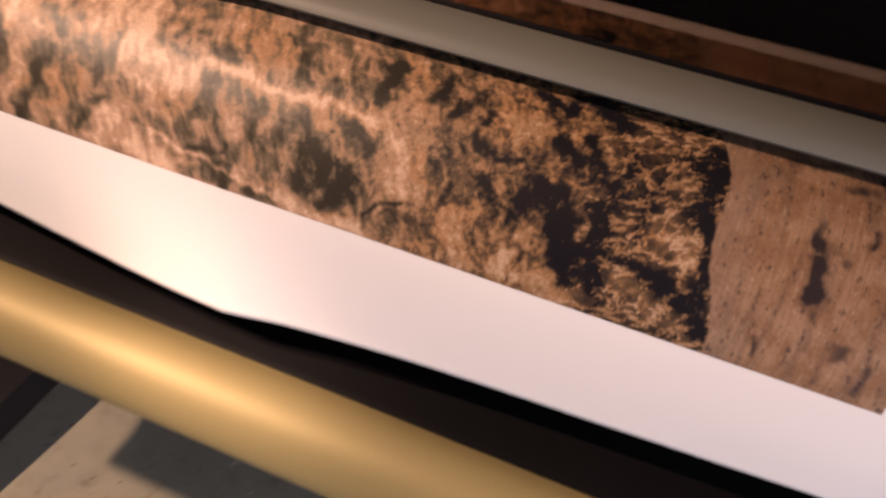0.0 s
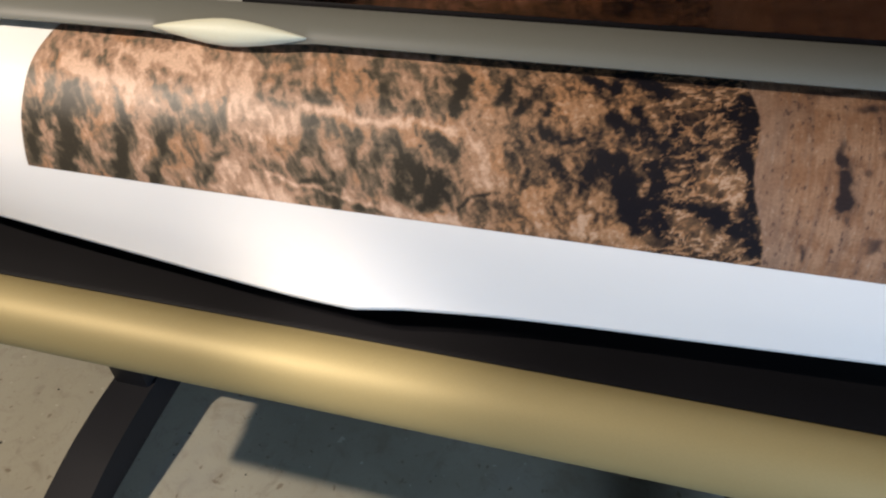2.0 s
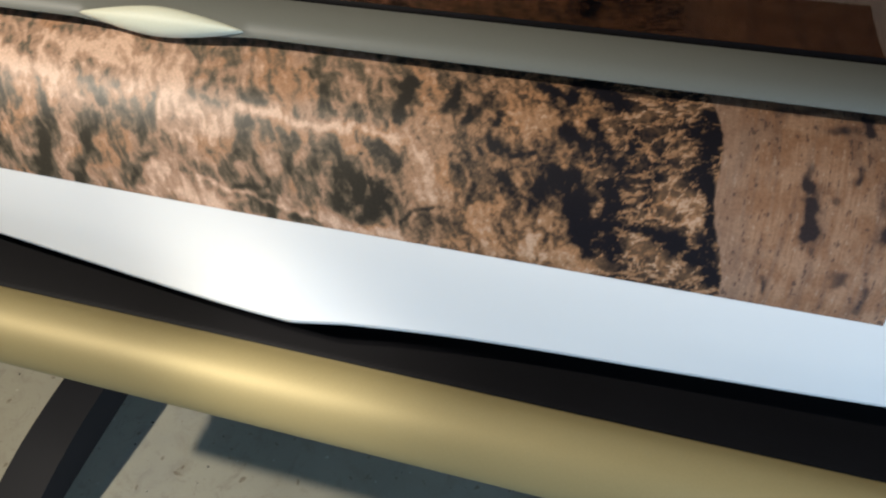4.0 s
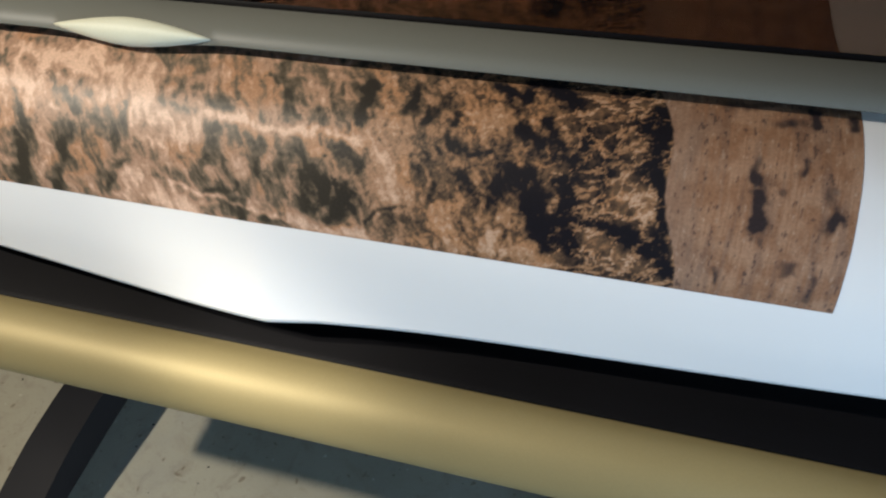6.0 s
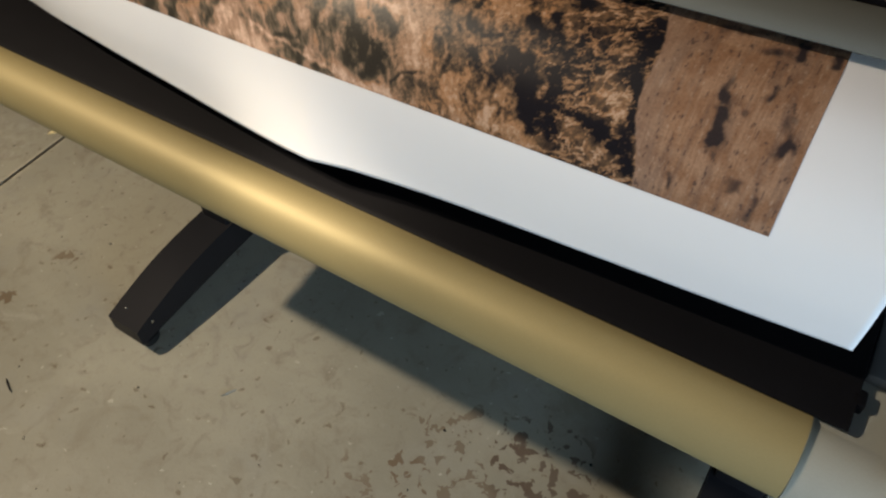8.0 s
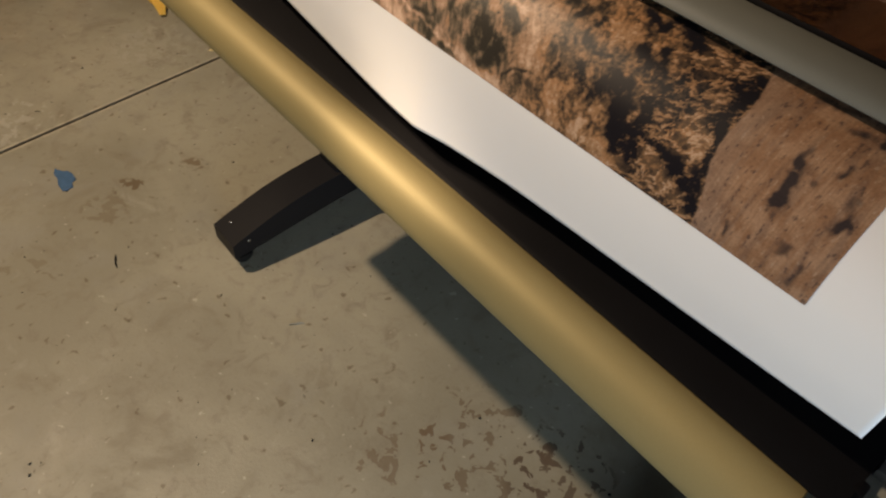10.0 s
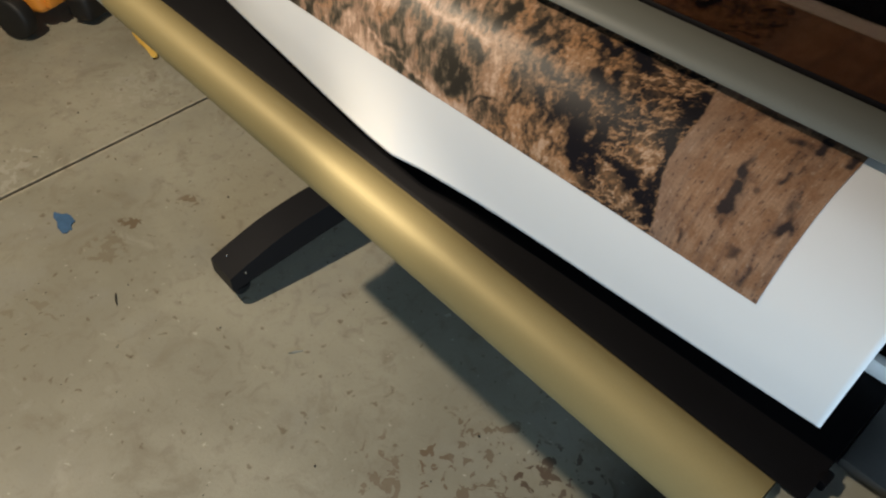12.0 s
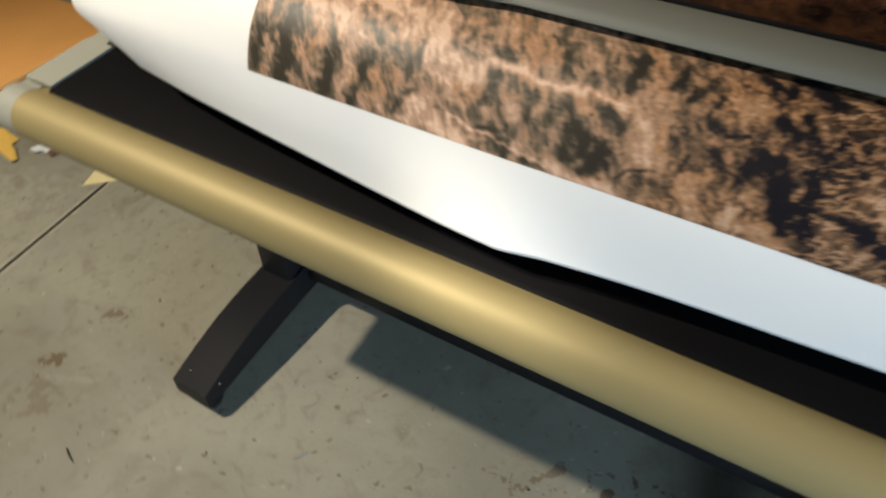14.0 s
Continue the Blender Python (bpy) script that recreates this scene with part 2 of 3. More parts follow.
def floor_mesh():
    bm = bmesh.new()
    g = 0.0068
    cols = [lambda y: X0, lambda y: joint_x(y) - g, lambda y: joint_x(y) - g * 0.9, lambda y: joint_x(y) + g * 0.9, lambda y: joint_x(y) + g, lambda y: X1]
    zs = [0, 0, -0.022, -0.022, 0, 0]
    rows = [[bm.verts.new((c(y), y, z)) for c, z in zip(cols, zs)] for y in np.linspace(Y0, Y1, 9)]
    for a, b in zip(rows, rows[1:]):
        for i in range(5):
            bm.faces.new((a[i], a[i + 1], b[i + 1], b[i]))
    return bm


floor = obj("floor", floor_mesh(), CONCRETE)
tagged(floor, "worn tan concrete garage floor with a cut joint", "floor", kind="structure")
for nm, b in (("wall_west", (X0 - 0.15, X0, Y0 - 0.15, Y1 + 0.15)), ("wall_north", (X0, X1, Y1, Y1 + 0.15))):
    tagged(obj(nm, box(*b, -0.1, CEIL), WALL), "plain painted garage wall", "wall", kind="structure")
tagged(obj("wall_south", box(X0, X1, Y0 - 0.15, Y0, -0.1, CEIL), WALL), "plain painted garage wall", "wall", kind="structure")
# the east wall has the open doorway that lets in the blue daylight
bm = bmesh.new()
for b in ((X1, X1 + 0.15, Y0 - 0.15, -1.65, -0.1, CEIL), (X1, X1 + 0.15, 0.35, Y1 + 0.15, -0.1, CEIL), (X1, X1 + 0.15, -1.65, 0.35, 2.15, CEIL)):
    box(*b, bm=bm)
tagged(obj("wall_east", bm, WALL), "plain painted garage wall with an open doorway", "wall", kind="structure")
tagged(obj("ceiling", box(X0 - 0.15, X1 + 0.15, Y0 - 0.15, Y1 + 0.15, CEIL, CEIL + 0.12), WALL), "plain painted garage ceiling", "ceiling", kind="structure")

# == the printer
XL, XR = -0.800, 0.522


def printer():
    pr = thing("wide_format_printer", "wide-format inkjet printer with champagne front, black tray and grey cover", "printer", (-0.15, 0.3, 0.62))
    pr_m = Matrix.Translation(pr.location).inverted()

    def p(name, bm, material, parent=pr, label="", smooth=True):
        bmesh.ops.transform(bm, matrix=pr_m, verts=bm.verts)
        return part(name, bm, material, parent, label, smooth)

    # front panel: a round-nosed metallic roll along the whole front
    nose = [Vector((0.06, 0.8268))] + [Vector((0.012 + 0.039 * math.cos(a), 0.8665 + 0.039 * math.sin(a))) for a in np.linspace(-0.5 * math.pi, -1.668 * math.pi, 30)]
    prof = [(q.x, q.y) for q in (Vector((a.x, a.y, 0)) for a in nose)] + [(0.045, 0.897), (0.06, 0.87)]
    p("front_panel", extrude_x(prof, XL, XR), GOLD, label="champagne metallic rounded front panel")
    # tray
    tray = [(0.0325, 0.903), (0.038, 0.906), (0.215, 0.914), (0.235, 0.914), (0.240, 1.03), (0.25, 1.03), (0.25, 0.881), (0.047, 0.881)]
    p("output_tray", extrude_x(tray, XL + 0.026, XR + 0.026), BLACK, label="matt black paper output tray")
    # body below
    p("body", box(-0.79, 0.585, 0.17, 0.62, 0.73, 0.880, 0.012), BLACK, label="black lower body")
    # end housings
    for side, (a, b) in (("l", (-0.840, XL - 0.001)), ("r", (XR + 0.001, 0.60))):
        end = [(q.x + 0.001, q.y) for q in nose] + [(0.10, 0.904), (0.24, 0.916), (0.24, 0.81), (0.06, 0.81)]
        if side == "r":
            end = [(q.x + 0.001, q.y - 0.006) for q in nose] + [(0.24, 0.900), (0.24, 0.81)]
        p("end_housing", extrude_x(end, a, b), PALE, label="pale plastic end housing")
    p("end_panel", box(XR + 0.027, 0.595, 0.095, 0.235, 0.895, 0.908, 0.003), DARKGREY, label="dark grey inset panel")
    p("end_rim", box(0.601, 0.611, -0.004, 0.25, 0.81, 0.910, 0.004), WHITE, label="pale rim of the end housing")
    p("guide_bar", box(0.25, 0.64, 0.196, 0.210, 0.9145, 0.936, 0.004), WHITE, label="pale paper guide bar behind the tray")
    side = [(0.04, 0.9062), (0.16, 0.9120), (0.16, 0.9160), (0.04, 0.9095)]
    p("end_strip", extrude_x(side, XL - 0.034, XL + 0.0255), PALE, label="pale strip at the end of the tray")
    p("tray_tab", box(XR + 0.020, XR + 0.033, 0.060, 0.078, 0.891, 0.9075, 0.003), BLACK)
    return pr, p


pr, prp = printer()


def cover():
    """The grey front cover: a sloped band with a finger scoop, round a smoked window."""
    lip_y, lip_z, win_y, win_z = 0.1456, 1.164, 0.190, 1.174
    bm = bmesh.new()
    n = 120
    xa, xb = -0.80, 0.64
    prev = None
    for i in range(n + 1):
        x = xa + (xb - xa) * i / n
        s = max(0.0, 1 - ((x + 0.155) / 0.085) ** 2)
        dip = 0.004 * s
        ring = [(win_y, win_z), (win_y - 0.004, win_z + 0.002), (lip_y + 0.012, lip_z + 0.0065), (lip_y + 0.002 - dip * 0.4, lip_z + 0.001 - dip * 0.1), (lip_y - dip * 0.5, lip_z - 0.004 - dip), (lip_y + 0.006, lip_z - 0.008 - dip), (win_y, win_z - 0.02)]
        vs = [bm.verts.new((x, y, z)) for y, z in ring]
        if prev:
            for k in range(len(ring)):
                bm.faces.new((prev[k], prev[(k + 1) % len(ring)], vs[(k + 1) % len(ring)], vs[k]))
        else:
            bm.faces.new(vs)
        prev = vs
    bm.faces.new(prev[::-1])
    cv = prp("front_cover", bm, GREY, label="grey plastic front cover edge")
    bm = bmesh.new()
    bmesh.ops.create_uvsphere(bm, u_segments=32, v_segments=12, radius=1)
    for v in bm.verts:
        x, y, z = v.co
        w = (1 - min(1, abs(x)) ** 1.6)
        v.co = (0.080 * x, 0.010 * y, 0.0125 * math.copysign(min(abs(z), 1), z) * (0.35 + 0.65 * w))
    bmesh.ops.transform(bm, matrix=pose(-0.155, lip_y + 0.002, lip_z - 0.001, -38, 0, 0), verts=bm.verts)
    prp("finger_grip", bm, GRIP, parent=cv, label="pale lens-shaped finger grip")
    wl = -0.160
    b2 = extrude_x([(win_y, win_z - 0.02), (win_y, win_z), (0.40, 1.375), (0.40, 1.355)], -0.80, wl)
    prp("cover_side", b2, GREY, label="grey cover side panel")
    b3 = extrude_x([(win_y + 0.001, win_z - 0.006), (win_y + 0.001, win_z - 0.003), (0.40, 1.367), (0.40, 1.364)], wl, 0.64)
    prp("window_frame", extrude_x([(win_y + 0.0005, win_z - 0.004), (win_y + 0.0005, win_z + 0.0010), (win_y + 0.003, win_z + 0.0040), (win_y + 0.0035, win_z - 0.0005)], wl, 0.64), BLACK, parent=cv, label="thin black window seal")
    prp("window_corner", extrude_x([(win_y + 0.0068, win_z + 0.0035), (win_y + 0.0068, win_z + 0.009), (0.398, 1.3735), (0.398, 1.368)], wl, wl + 0.006), BLACK, parent=cv, label="thin black window seal")
    pane = prp("cover_window", b3, GLASS, label="smoked transparent cover window")
    pane.visible_shadow = False
    prp("rear_body", box(-0.80, 0.64, 0.40, 0.62, 0.881, 1.395, 0.015), BLACK, label="black rear body")
    prp("platen", extrude_x([(0.25, 0.95), (0.25, 1.118), (0.399, 1.135), (0.399, 0.95)], -0.80, 0.64), BLACK, label="black platen")
    for a, b, skin in ((-0.880, -0.801, BLACK), (0.641, 0.70, NAVY)):
        prp("side_case", extrude_x([(0.252, 0.881), (0.19, 0.97), (0.15, 1.158), (0.2, 1.176), (0.40, 1.376), (0.62, 1.395), (0.62, 0.881)], a, b), skin, label="dark side case")


cover()

# == the paper that comes out of it
IMG = (-0.357, 0.433)  # the picture's sides
TALL = 0.36  # how much of the picture is out of the print head


def lattice_noise(x, y, seed):
    """Smooth noise between -1 and 1 over arrays of coordinates, one lattice cell a unit."""
    xi, yi = np.floor(x).astype(int), np.floor(y).astype(int)
    fx, fy = x - xi, y - yi
    fx, fy = fx * fx * fx * (fx * (fx * 6 - 15) + 10), fy * fy * fy * (fy * (fy * 6 - 15) + 10)

    def corner(i, j, dx, dy):
        h = (i * 374761393 + j * 668265263 + seed * 974634777) & 0x7FFFFFFF
        h = ((h ^ (h >> 13)) * 1274126177) & 0x7FFFFFFF
        a = (h % 6283) / 1000.0
        return np.cos(a) * dx + np.sin(a) * dy

    gx, gy = x - xi, y - yi
    top = corner(xi, yi, gx, gy) * (1 - fx) + corner(xi + 1, yi, gx - 1, gy) * fx
    low = corner(xi, yi + 1, gx, gy - 1) * (1 - fx) + corner(xi + 1, yi + 1, gx - 1, gy - 1) * fx
    return (top * (1 - fy) + low * fy) * 1.5


def layers(x, y, cell, seed, octaves=4, fall=0.55):
    """Several octaves of that noise, the coarsest with cells of the given size in metres."""
    total, amount = 0.0, 1.0
    for k in range(octaves):
        total = total + amount * lattice_noise(x / cell * 2 ** k + 7.3 * k, y / cell * 2 ** k + 3.1 * k, seed + k)
        amount *= fall
    return total


def step(a, lo, hi):
    f = np.clip((a - lo) / (hi - lo), 0, 1)
    return f * f * (3 - 2 * f)


def blend(a, b, f):
    return a + (np.asarray(b) - a) * f[..., None]


def picture(x, v):
    """The printed picture over arrays of metres across and up: cliffs and slopes, dark roots, sawn wood at one side."""
    wx = x + 0.004 * layers(x, v, 0.035, 11, 3)
    wv = v + 0.004 * layers(x, v, 0.035, 23, 3)
    ragged = np.clip(1 + 0.75 * layers(x, v, 0.012, 31, 4, 0.65), 0.15, 3)
    tone = np.zeros_like(x)
    right = step(wx, -0.02, 0.20)
    soft = 0.95 + 0.45 * right
    grit = (0.95 + 0.25 * right) * np.clip(0.92 + (0.30 + 0.30 * right) * layers((wx + 0.3 * wv) * 1.6, wv, 0.022, 37, 3, 0.55), 0.05, 1.5)

    def dab(x0, v0, x1, v1, wide, dark):
        """One brush stroke of the picture's darks (+) and lights (-)."""
        nonlocal tone
        dx, dv = x1 - x0, v1 - v0
        k = np.clip(((wx - x0) * dx + (wv - v0) * dv) / max(dx * dx + dv * dv, 1e-9), 0, 1)
        far = ((wx - x0 - k * dx) ** 2 + (wv - v0 - k * dv) ** 2) / wide ** 2
        tone = tone + dark * np.exp(-(far * ragged) ** soft) * (grit if dark > 0 else 1.0)

    dab(-0.241, 0.057, -0.248, 0.004, 0.010, 0.75)
    dab(-0.194, 0.054, -0.209, 0.003, 0.007, 0.6)
    dab(-0.304, 0.081, -0.309, 0.003, 0.011, 0.4)
    dab(-0.280, 0.080, -0.284, 0.012, 0.005, 0.25)
    dab(-0.223, 0.043, -0.227, 0.014, 0.008, -0.35)
    dab(-0.137, 0.095, -0.147, 0.068, 0.012, 0.42)
    dab(-0.171, 0.068, -0.152, 0.058, 0.008, 0.35)
    dab(-0.156, 0.010, -0.142, 0.037, 0.004, 0.6)
    dab(-0.280, 0.114, -0.262, 0.098, 0.007, 0.3)
    dab(-0.209, 0.091, -0.190, 0.072, 0.004, 0.4)
    dab(-0.107, 0.113, -0.097, 0.111, 0.006, 0.3)
    dab(-0.091, 0.107, -0.050, 0.091, 0.007, 0.3)
    dab(-0.062, 0.075, -0.025, 0.074, 0.006, 0.42)
    dab(-0.051, 0.063, -0.061, 0.042, 0.005, 0.25)
    dab(-0.014, 0.067, -0.015, 0.045, 0.005, 0.4)
    dab(0.012, 0.070, 0.004, 0.039, 0.008, 0.42)
    dab(0.018, 0.073, 0.033, 0.046, 0.007, 0.38)
    dab(0.059, 0.073, 0.067, 0.058, 0.010, 0.45)
    dab(0.036, 0.046, 0.034, 0.021, 0.009, 0.7)
    dab(0.061, 0.036, 0.057, 0.016, 0.010, 0.7)
    dab(-0.030, 0.034, -0.024, 0.024, 0.006, 0.6)
    dab(-0.041, 0.015, -0.029, 0.005, 0.008, 0.6)
    dab(-0.007, 0.005, 0.020, 0.004, 0.005, 0.65)
    dab(-0.063, 0.021, -0.043, 0.024, 0.003, 0.5)
    dab(-0.011, 0.128, -0.007, 0.127, 0.005, 0.6)
    dab(0.001, 0.112, 0.009, 0.100, 0.007, 0.65)
    dab(0.033, 0.100, 0.027, 0.085, 0.005, 0.5)
    dab(0.069, 0.095, 0.073, 0.097, 0.005, 0.6)
    dab(-0.207, 0.131, -0.134, 0.099, 0.016, -0.5)
    dab(-0.124, 0.085, -0.086, 0.064, 0.015, -0.45)
    dab(-0.064, 0.083, 0.074, 0.080, 0.004, -0.7)
    dab(-0.135, 0.026, -0.082, 0.002, 0.012, -0.4)
    dab(-0.092, 0.023, 0.018, 0.006, 0.002, -0.55)
    dab(-0.323, 0.109, -0.240, 0.097, 0.012, -0.4)
    dab(0.020, 0.006, 0.080, 0.005, 0.007, -0.5)
    dab(0.087, 0.076, 0.105, 0.044, 0.011, -0.5)
    dab(0.078, 0.077, 0.078, 0.061, 0.004, 0.5)
    dab(0.075, 0.128, 0.068, 0.097, 0.007, 0.65)
    dab(0.112, 0.136, 0.104, 0.108, 0.004, 0.6)
    dab(0.132, 0.125, 0.125, 0.102, 0.006, 0.75)
    dab(0.146, 0.114, 0.145, 0.101, 0.003, 0.6)
    dab(0.069, 0.031, 0.072, 0.029, 0.009, 0.5)
    dab(0.045, 0.046, 0.046, 0.030, 0.005, 0.6)
    dab(0.083, 0.016, 0.109, 0.032, 0.002, 0.6)
    dab(0.128, 0.073, 0.123, 0.057, 0.004, 0.35)
    dab(0.140, 0.080, 0.155, 0.084, 0.005, 0.55)
    dab(0.134, 0.053, 0.133, 0.037, 0.004, 0.4)
    dab(0.156, 0.066, 0.158, 0.064, 0.005, 0.6)
    dab(0.162, 0.080, 0.178, 0.087, 0.002, 0.6)
    dab(0.171, 0.053, 0.182, 0.047, 0.010, 0.5)
    dab(0.190, 0.063, 0.209, 0.071, 0.010, 0.7)
    dab(0.214, 0.054, 0.228, 0.026, 0.010, 0.95)
    dab(0.235, 0.065, 0.246, 0.018, 0.007, 0.9)
    dab(0.217, 0.111, 0.230, 0.091, 0.007, 0.65)
    dab(0.198, 0.103, 0.214, 0.099, 0.006, 0.6)
    dab(0.247, 0.107, 0.243, 0.073, 0.005, 0.55)
    dab(0.265, 0.088, 0.262, 0.063, 0.005, 0.5)
    dab(0.288, 0.116, 0.298, 0.129, 0.008, 0.7)
    dab(0.293, 0.082, 0.296, 0.081, 0.007, 0.6)
    dab(0.252, 0.045, 0.277, 0.039, 0.004, 0.6)
    dab(0.278, 0.037, 0.302, 0.028, 0.005, 0.65)
    dab(0.314, 0.011, 0.298, 0.113, 0.005, 0.9)
    dab(0.208, 0.152, 0.232, 0.135, 0.008, 0.7)
    dab(0.173, 0.142, 0.198, 0.137, 0.005, 0.6)
    dab(0.231, 0.061, 0.231, 0.047, 0.004, -0.6)
    dab(0.206, 0.011, 0.227, 0.003, 0.011, -0.55)
    dab(0.255, 0.028, 0.285, 0.020, 0.011, -0.55)
    dab(0.273, 0.067, 0.292, 0.063, 0.012, -0.55)
    dab(0.296, 0.051, 0.299, 0.051, 0.007, -0.7)
    dab(0.188, 0.040, 0.185, 0.010, 0.007, -0.45)
    dab(0.153, 0.025, 0.175, 0.009, 0.015, -0.4)
    dab(0.156, 0.106, 0.182, 0.107, 0.012, -0.4)
    dab(0.243, 0.127, 0.294, 0.138, 0.008, -0.3)
    dab(0.104, 0.094, 0.113, 0.097, 0.008, -0.3)
    dab(-0.341, 0.048, -0.348, 0.006, 0.007, 0.6)
    dab(-0.305, 0.074, -0.310, 0.010, 0.012, 0.5)
    dab(-0.280, 0.060, -0.286, 0.032, 0.005, -0.25)
    dab(-0.336, 0.082, -0.334, 0.057, 0.005, 0.3)
    dab(-0.303, 0.099, -0.228, 0.087, 0.010, -0.45)
    dab(-0.264, 0.037, -0.267, 0.017, 0.006, -0.1)
    dab(-0.274, 0.129, -0.199, 0.117, 0.010, -0.45)
    dab(-0.286, 0.117, -0.265, 0.102, 0.005, 0.35)    # the hollows of the upper slopes, out of sight under the cover
    for k in range(26):
        rnd = random.Random(k)
        a, b = rnd.uniform(-0.34, 0.29), rnd.uniform(0.165, 0.34)
        dab(a, b, a + rnd.uniform(-0.02, 0.02), b + rnd.uniform(0.01, 0.035), rnd.uniform(0.004, 0.011), rnd.choice((0.6, 0.5, -0.45)))
    # streaks run down the slopes, leaning
    lean = wx + 0.6 * wv
    slope = layers(lean * 1.5, wv * 0.8, 0.030, 41, 5, 0.50)
    lit = layers(lean * 1.5 + 0.0032, wv * 0.8 - 0.002, 0.030, 41, 5, 0.50)
    relief = (slope - lit) * 2.2
    curls = layers(wx * 1.2 + 0.01 * layers(x, v, 0.012, 57, 2), wv * 1.2 + 0.012 * layers(x, v, 0.012, 61, 2), 0.0120, 53, 4, 0.62)
    flecks = layers(x, v, 0.0045, 71, 3, 0.65)
    bright = 0.50 - tone * (1 - 0.30 * right * (tone < 0))
    bright = bright + (1 - 0.20 * right) * 0.28 * relief + 0.10 * slope
    bright = bright + (0.06 + 0.28 * right) * curls + (0.04 + 0.12 * right) * flecks
    # pale crests between the hollows
    crest = np.abs(layers(lean * 1.3, wv * 1.1, 0.042, 67, 3, 0.5))
    bright = bright + (0.75 - 0.45 * right) * (0.20 - np.minimum(crest, 0.5))
    bright = bright - 0.12 * right + 0.06 * (1 - right)
    # tangled roots close to the sawn edge
    tangle = step(wx + 0.01 * curls, 0.205, 0.245)
    twist = layers(wx * 1.3 + 0.006 * curls, wv * 1.6 - 0.5 * wx, 0.0200, 83, 3, 0.5)
    strand = np.clip(1 - np.abs(twist) * 3.6, 0, 1)
    bright = bright * (1 - 0.62 * tangle) + tangle * (-0.06 + 0.78 * strand + 0.08 * flecks - 0.30 * tone)
    deep = blend(np.broadcast_to(np.array((0.042, 0.036, 0.026)), x.shape + (3,)), (0.009, 0.008, 0.011), right)
    mids = blend(np.broadcast_to(np.array((0.135, 0.106, 0.074)), x.shape + (3,)), (0.105, 0.064, 0.038), right)
    rock = blend(np.broadcast_to(np.array((0.365, 0.228, 0.152)), x.shape + (3,)), (0.29, 0.158, 0.082), right)
    rock = blend(rock, (0.40, 0.20, 0.092), 0.5 * step(layers(x, v, 0.05, 91, 3), 0.05, 0.5))
    pale = blend(np.broadcast_to(np.array((0.66, 0.455, 0.335)), x.shape + (3,)), (0.50, 0.34, 0.235), right)
    col = blend(deep, mids, step(bright, -0.12, 0.36))
    col = blend(col, rock, step(bright, 0.24, 0.66))
    col = blend(col, pale, step(bright, 0.62, 1.15) * 0.9)
    # sawn wood with a wavy edge, streaks, dark knots and specks
    edge = 0.322 - 0.16 * v + 0.0035 * np.sin(v * 62 + 0.6) + 0.001 * layers(x * 0, v, 0.012, 97, 2)
    along = x - 0.012 * v
    fibre = layers(along * 9, v * 0.55, 0.022, 101, 4, 0.65)
    bands = layers(along * 2.6, v * 0.35, 0.03, 103, 3, 0.6)
    blotch = layers(x, v, 0.022, 107, 4, 0.6)
    wood = blend(np.broadcast_to(np.array((0.245, 0.130, 0.073)), x.shape + (3,)), (0.335, 0.200, 0.125), step(0.6 * fibre + 0.8 * blotch, -0.5, 0.6))
    wood = blend(wood, (0.135, 0.082, 0.060), 0.45 * step(bands + 0.3 * fibre, 0.12, 0.65))
    wood = blend(wood, (0.21, 0.155, 0.125), 0.35 * step(0.030 - (x - edge), 0.0, 0.022))
    specks = layers(x * 1.5, v * 0.6, 0.006, 109, 3, 0.6)
    wood = blend(wood, (0.055, 0.036, 0.034), 0.7 * step(specks + 0.35 * bands, 0.68, 0.85))
    wood = blend(wood, (0.50, 0.38, 0.29), 0.35 * step(-specks, 0.70, 0.9))
    tone = np.zeros_like(x)
    dab(0.3685, 0.056, 0.3695, 0.078, 0.0052, 1.3)
    dab(0.3675, 0.088, 0.3680, 0.102, 0.0032, 1.2)
    dab(0.3735, 0.050, 0.3745, 0.090, 0.0050, 0.35)
    dab(0.4180, 0.062, 0.4195, 0.070, 0.0055, 1.2)
    dab(0.4145, 0.078, 0.4150, 0.088, 0.0040, 0.8)
    dab(0.3960, 0.099, 0.3965, 0.104, 0.0026, 0.9)
    dab(0.3870, 0.082, 0.3875, 0.085, 0.0024, 0.7)
    dab(0.4050, 0.136, 0.4055, 0.150, 0.0034, 1.1)
    dab(0.4270, 0.136, 0.4275, 0.144, 0.0036, 1.1)
    dab(0.3800, 0.134, 0.3920, 0.140, 0.0040, 0.7)
    dab(0.3520, 0.010, 0.3522, 0.020, 0.0022, 0.6)
    dab(0.3950, 0.026, 0.3955, 0.034, 0.0030, 0.5)
    dab(0.4140, 0.008, 0.4145, 0.024, 0.0028, 0.5)
    dab(0.34, 0.148, 0.43, 0.158, 0.0040, 0.45)
    dab(0.36, 0.190, 0.362, 0.215, 0.0050, 1.0)
    wood = blend(wood, (0.018, 0.015, 0.019), np.clip(tone, 0, 1) * 0.95)
    return np.clip(blend(col, wood, step(x - edge, -0.0008, 0.0008)), 0.004, 0.85)


